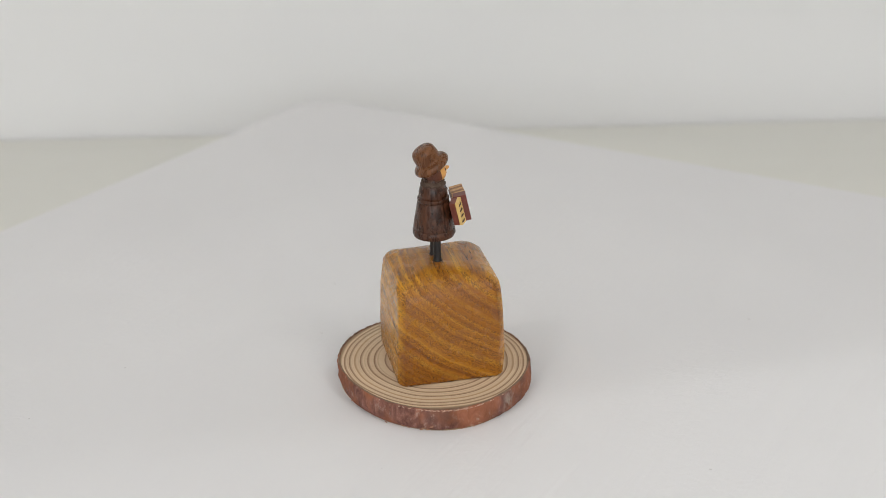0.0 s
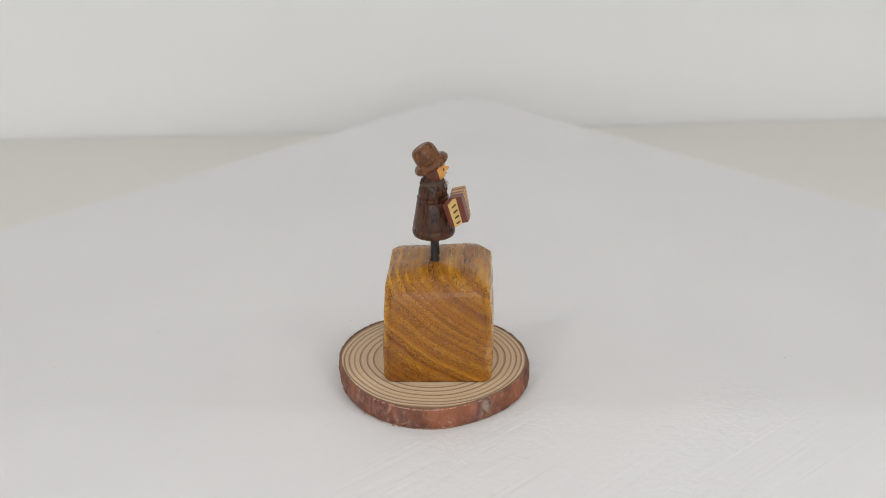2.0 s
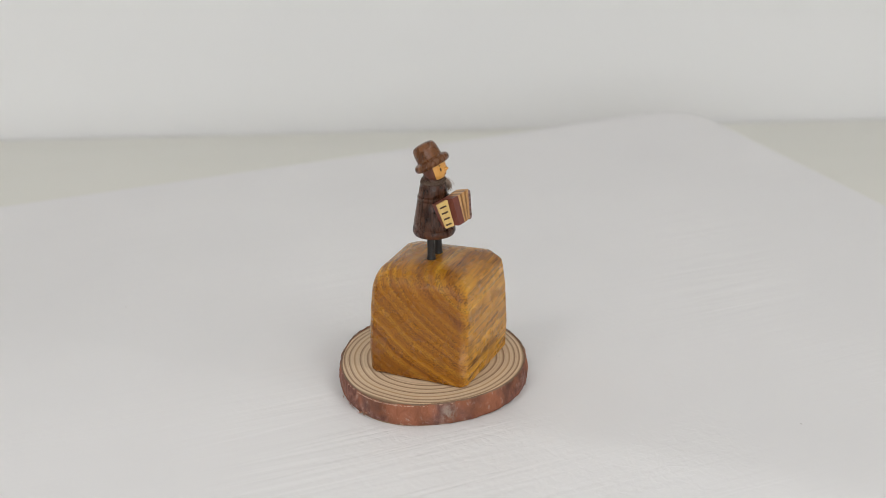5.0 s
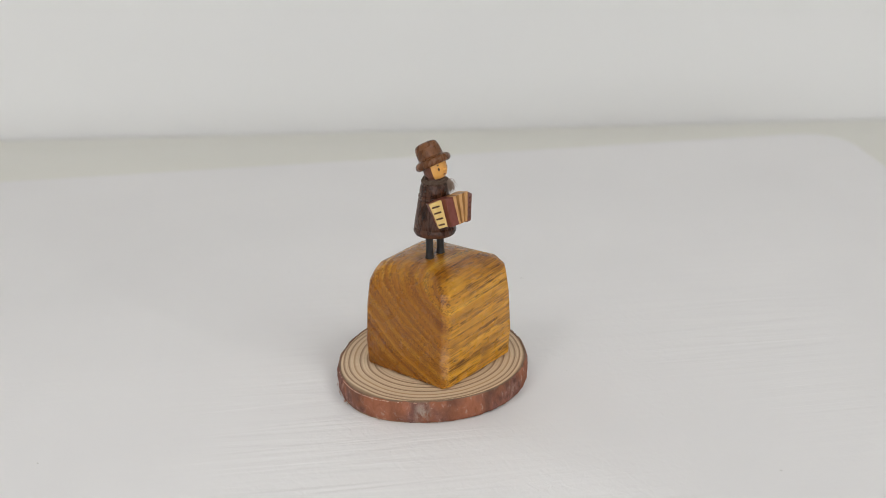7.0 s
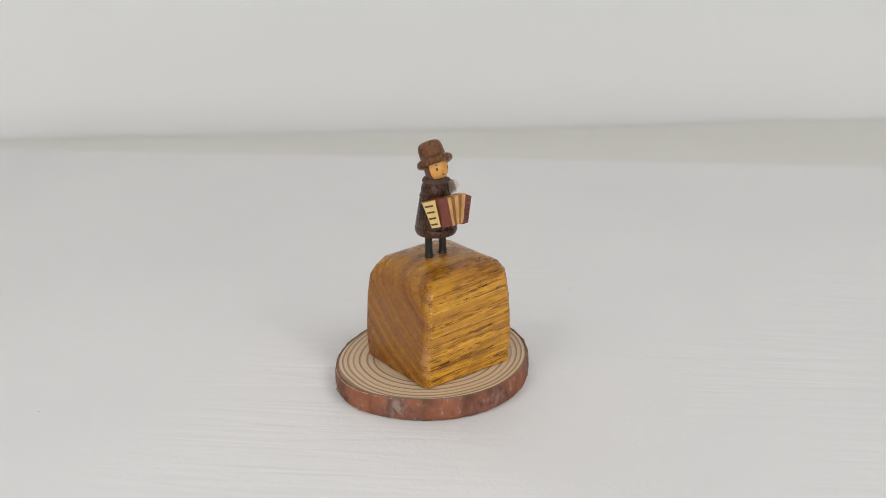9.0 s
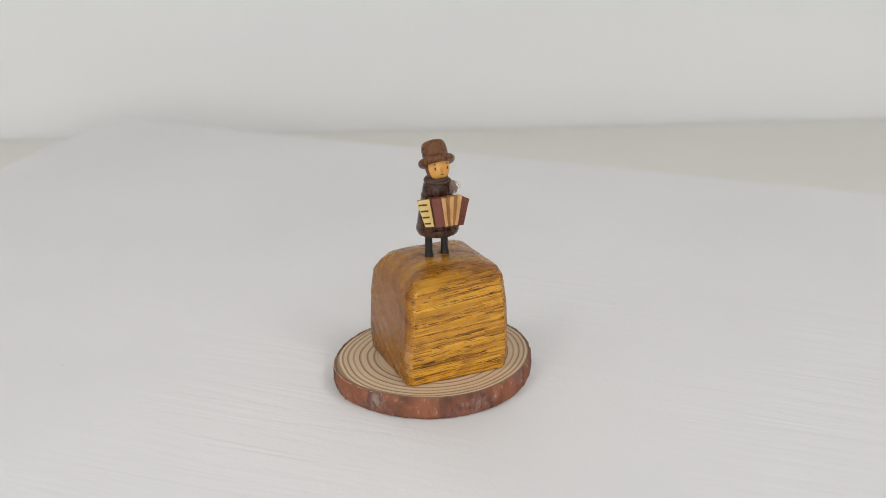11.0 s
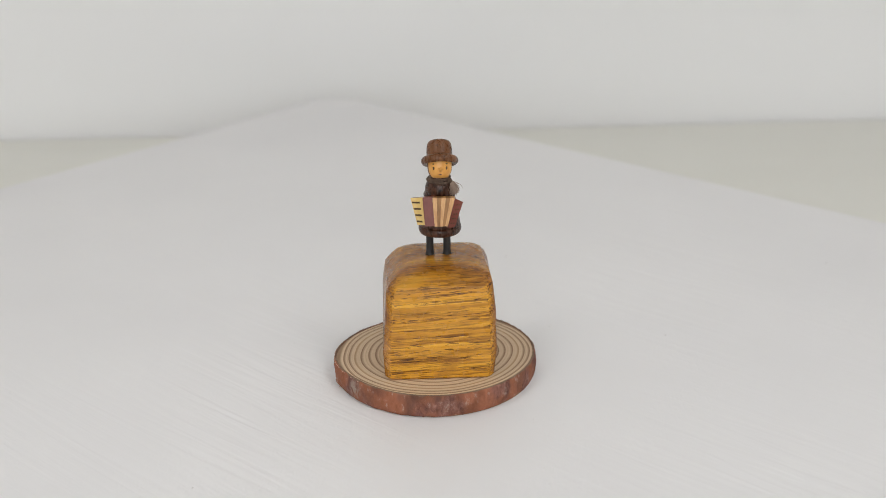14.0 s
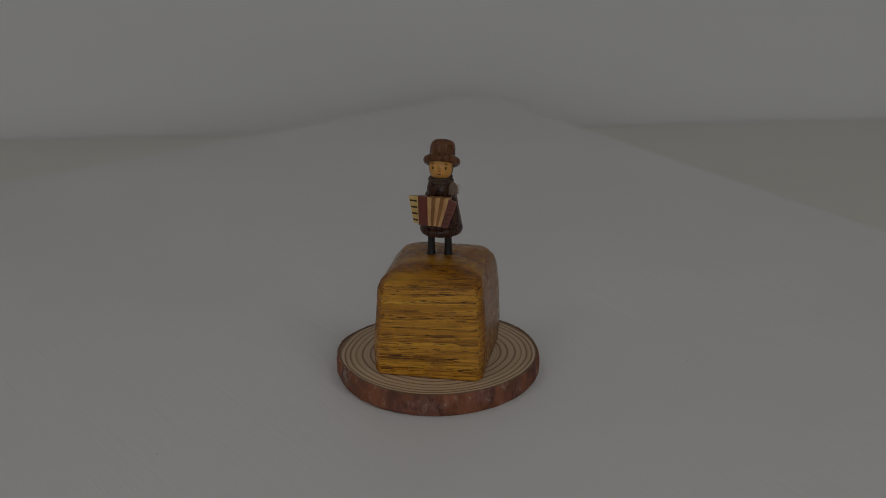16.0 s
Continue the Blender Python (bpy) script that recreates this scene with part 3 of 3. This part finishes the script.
def figurine():
    """Small carved figure with a round hat; it faces +x and stands on z = 0."""
    bm = bmesh.new()
    mm = 0.001
    for y in (-3.65, 3.65):
        add_lathe(bm, [(r * mm, z * mm) for r, z in ((2.0, -0.5), (2.05, 0.0), (1.75, 0.8), (1.6, 2.2), (1.55, 10.0))], pose(0, y * mm, 0), 20, 3)
    body = [(3.0, 9.8), (7.2, 9.85), (8.6, 10.4), (9.15, 11.7), (9.0, 13.3), (8.5, 13.75), (8.75, 14.2), (8.5, 16.0), (7.95, 19.0), (7.35, 22.0), (6.8, 25.4), (6.35, 25.8), (6.6, 26.3), (6.75, 26.9), (6.6, 27.5), (5.95, 27.8), (6.1, 28.4), (5.95, 30.2), (5.5, 31.8), (4.7, 33.2), (4.1, 34.4), (3.9, 36.0)]
    add_lathe(bm, [(r * mm, z * mm) for r, z in body], pose(-0.3 * mm, 0.7 * mm, 0), 48, 0, 0.012)
    tip = pose(0.4 * mm, 0.95 * mm, 39.1 * mm, 0, -18, 0)
    head = smooth_profile([(0, -4.9), (3.2, -4.4), (4.7, -2.4), (5.15, 0), (5.1, 2.6), (4.6, 4.4), (0, 4.6)], 4)
    add_lathe(bm, [(r * mm, z * mm) for r, z in head], tip, 48, 2, 0, lambda s: 4 if abs((s + 0.5) % 1 - 0.5) < 0.20 else 2)
    # nose, eyes, brows and mouth as plain marks
    add_lathe(bm, [(1.1 * mm, 0), (0.95 * mm, 0.8 * mm), (0.62 * mm, 1.6 * mm), (0.3 * mm, 2.1 * mm), (0, 2.2 * mm)], tip @ pose(4.3 * mm, 0, -1.1 * mm, 0, 88, 0), 18, 4)
    for y in (-1, 1):
        for z, sy, sz in ((-0.45, 0.46, 0.78), (1.25, 0.62, 0.34)):
            a = y * 0.56
            at = tip @ pose(5.05 * mm * math.cos(a), 5.05 * mm * math.sin(a), z * mm, 0, 0, math.degrees(a))
            bmesh.ops.create_icosphere(bm, subdivisions=2, radius=mm, matrix=at @ Matrix.Diagonal((0.22, sy, sz, 1)))
            for f in bm.faces[-80:]:
                f.material_index = 5
    bmesh.ops.create_icosphere(bm, subdivisions=2, radius=mm, matrix=tip @ pose(4.3 * mm, 0, -3.1 * mm) @ Matrix.Diagonal((0.35, 0.8, 0.28, 1)))
    for f in bm.faces[-80:]:
        f.material_index = 2
    hat = smooth_profile([(4.9, 2.1), (6.4, 1.3), (7.4, 1.8), (7.8, 2.9), (7.4, 4.1), (6.4, 4.7), (5.5, 5.2), (5.4, 6.8), (5.2, 9.2), (4.55, 10.9), (3.0, 11.7), (0, 11.9)], 4)
    add_lathe(bm, [(r * mm, z * mm) for r, z in hat], tip @ pose(0.4 * mm, 0.1 * mm, -0.3 * mm, 0, -12, 0), 48, 1, 0.01)
    # button on the chest
    bmesh.ops.create_icosphere(bm, subdivisions=2, radius=0.7 * mm, matrix=pose(5.65 * mm, 0.7 * mm, 30.4 * mm) @ Matrix.Diagonal((0.35, 1, 1, 1)))
    for f in bm.faces[-80:]:
        f.material_index = 3
    ob = new("figurine", mesh_of("figurine", bm, [COAT, HAT, HAIR, BLACK, FACE, BURNT], 45))
    return tagged(ob, "small carved dark walnut figurine with brimmed hat and long coat", "figurine")


def scarf():
    """Twisted yarn round the figurine's neck, frayed at its loose end."""
    ob = new("yarn_scarf")
    tagged(ob, "thin twisted brown yarn scarf with a frayed end", "scarf")
    mm = 0.001
    for turn, r, z in ((0, 4.3, 34.4), (math.pi, 4.75, 33.3)):
        bm = bmesh.new()
        for phase in (0, math.pi):
            pts = []
            for i in range(120):
                a = 2 * math.pi * i / 120
                w = 26 * a + phase + turn
                pts.append(Vector(((r + 0.32 * math.cos(w)) * math.cos(a), (r + 0.32 * math.cos(w)) * math.sin(a), z + 0.32 * math.sin(w) + 0.35 * math.sin(a + turn))) * mm)
            add_tube(bm, pts, 0.45 * mm, 6, 0, True)
        part("yarn_loop", bm, YARN, ob)
    bm = bmesh.new()
    bmesh.ops.create_icosphere(bm, subdivisions=3, radius=1.1 * mm, matrix=pose(3.0 * mm, 4.2 * mm, 33.6 * mm))
    for v in bm.verts:
        v.co += v.normal * 0.0003 * noise.noise(v.co * 1600)
    part("knot", bm, YARN, ob)
    rnd = random.Random(11)
    bm = bmesh.new()
    for k in range(380):
        q = Vector((3.0 + rnd.uniform(-0.4, 0.4), 5.0 + rnd.uniform(-0.3, 0.4), 33.6))
        d = Vector((rnd.uniform(-0.2, 0.4), rnd.uniform(0.1, 0.9), rnd.uniform(-1.2, -0.3))).normalized()
        pts = [q * mm]
        reach = rnd.uniform(0.6, 1.3)
        for s in range(5):
            d = (d + Vector((rnd.uniform(-0.45, 0.45), rnd.uniform(-0.5, 0.38), rnd.uniform(-0.75, 0.1)))).normalized()
            q = q + d * reach
            pts.append(q * mm)
        add_tube(bm, pts, [0.10 * mm, 0.10 * mm, 0.09 * mm, 0.08 * mm, 0.07 * mm, 0.05 * mm], 4)
    part("frayed_end", bm, FLUFF, ob, "fluffy loose yarn fibres")
    return ob


def accordion():
    """Fan of little wood pieces held before the figurine; +x is its front, -y its keyboard end."""
    ob = new("toy_accordion")
    tagged(ob, "tiny wooden toy accordion with cream keyboard and striped bellows", "accordion")
    mm = 0.001
    lean = pose(0, 0, 0, 0, -12.5, 0)

    def piece(name, top, bottom, z0, z1, deep, material, label="", proud=0.0, drop=0.0):
        """top and bottom: the front corners ((x, y), (x, y)) at the upper and lower edge; drop: fall of the upper edge."""
        bm = bmesh.new()
        loops = []
        for z, ((xa, ya), (xb, yb)), fall in ((z0, bottom, 0.0), (z1, top, drop)):
            n = Vector((yb - ya, xa - xb, 0)).normalized()
            a, b = Vector((xa, ya, z)) + n * proud, Vector((xb, yb, z - fall)) + n * proud
            loops.append([lean @ (q * mm) for q in (a, b, b - n * deep, a - n * deep)])
        add_loft(bm, loops)
        bevel_all(bm, 0.00022, 2, 30)
        return part(name, bm, material, ob, label)

    def between(p, q, f):
        return (p[0] + (q[0] - p[0]) * f, p[1] + (q[1] - p[1]) * f)

    T = [(10.2, -11.7), (12.5, -6.9), (15.3, -2.8), (15.9, 6.5), (15.0, 9.8)]
    B = [(10.3, -9.1), (12.5, -6.1), (15.3, -2.1), (15.4, 3.3), (14.9, 6.1)]
    keys = piece("keyboard", (T[0], T[1]), (B[0], B[1]), 0.0, 11.2, 1.3, CREAM, "cream wood keyboard", 0.0, -0.4)
    piece("keyboard_backing", (T[0], T[1]), (B[0], B[1]), 0.0, 11.2, 2.6, PURPLE, "reddish purple wood backing", -1.3, -0.4)
    for k in range(4):
        f0 = 0.10 + 0.235 * k
        bm = bmesh.new()
        loops = []
        for f in (f0, f0 + 0.062):
            a, b = between(B[0], T[0], f), between(B[1], T[1], f)
            z = 11.3 * f
            n = Vector((b[1] - a[1], a[0] - b[0], 0)).normalized()
            p, q = between(a, b, 0.06), between(a, b, 0.74)
            loops.append([lean @ (Vector((x, y, z)) * mm + n * o * mm) for (x, y), o in ((p, 0.16), (q, 0.16), (q, -0.3), (p, -0.3))])
        add_loft(bm, loops)
        part("black_key", bm, BURNT, keys)
    piece("treble_panel", ((14.6, -6.8), T[2]), ((14.6, -6.0), B[2]), -0.1, 11.9, 5.4, PURPLE, "reddish purple wood panel", 0.25)
    n = 5
    for k in range(n):
        piece("bellows_fold", (between(T[2], T[3], k / n), between(T[2], T[3], (k + 1) / n)), (between(B[2], B[3], k / n), between(B[2], B[3], (k + 1) / n)),
              -0.3, 11.6, 5.6, TAN if k % 2 == 0 else TAN_DARK, "pale tan wood fold" if k % 2 == 0 else "olive brown wood fold", 0.0 if k % 2 else 0.18)
    bass = piece("bass_panel", (T[3], T[4]), (B[3], B[4]), -0.8, 11.3, 5.2, PURPLE, "reddish purple wood panel with dots", 0.2, 1.7)
    for row in range(5):
        for col in range(2):
            f = 0.14 + 0.18 * row
            a, b = between(B[3], T[3], f), between(B[4], T[4], f)
            x, y = between(a, b, 0.35 + 0.35 * col)
            d = Vector((b[1] - a[1], a[0] - b[0], 0)).normalized()
            bm = bmesh.new()
            bmesh.ops.create_icosphere(bm, subdivisions=1, radius=0.42 * mm, matrix=Matrix.Translation(lean @ ((Vector((x, y, 10.6 * f - 0.6)) + d * 0.1) * mm)))
            part("bass_button", bm, BURNT, bass)
    return ob


TURN = 12.3
STAND = {
    "plinth": (plinth(), pose(0, 0, 0)),
    "board": (board(), pose(0, 0, -0.012)),
    "slice": (wood_slice(), pose(-0.003, -0.0024, 0)),
    "block": (block(), pose(0, 0, 0.010, 0, 0, TURN)),
    "figurine": (figurine(), pose(0, 0, 0.010, 0, 0, TURN) @ pose(-0.0011, -0.0003, 0.0479)),
    "scarf": (scarf(), pose(0, 0, 0.010, 0, 0, TURN) @ pose(-0.0013, 0.0004, 0.0479)),
    "accordion": (accordion(), pose(0, 0, 0.010, 0, 0, TURN) @ pose(-0.0011, -0.0003, 0.0477 + 0.0152)),
}


def motions():
    for name, (thing, place) in STAND.items():
        rows = []
        for k in range(17):
            spin = pose(0, 0, 0, 0, 0, -swing(k))
            rows.append((float(k), pose(0, 0, TABLE_Z) @ spin if name == "plinth" else spin @ TILT @ place))
        walk(thing, rows)


motions()
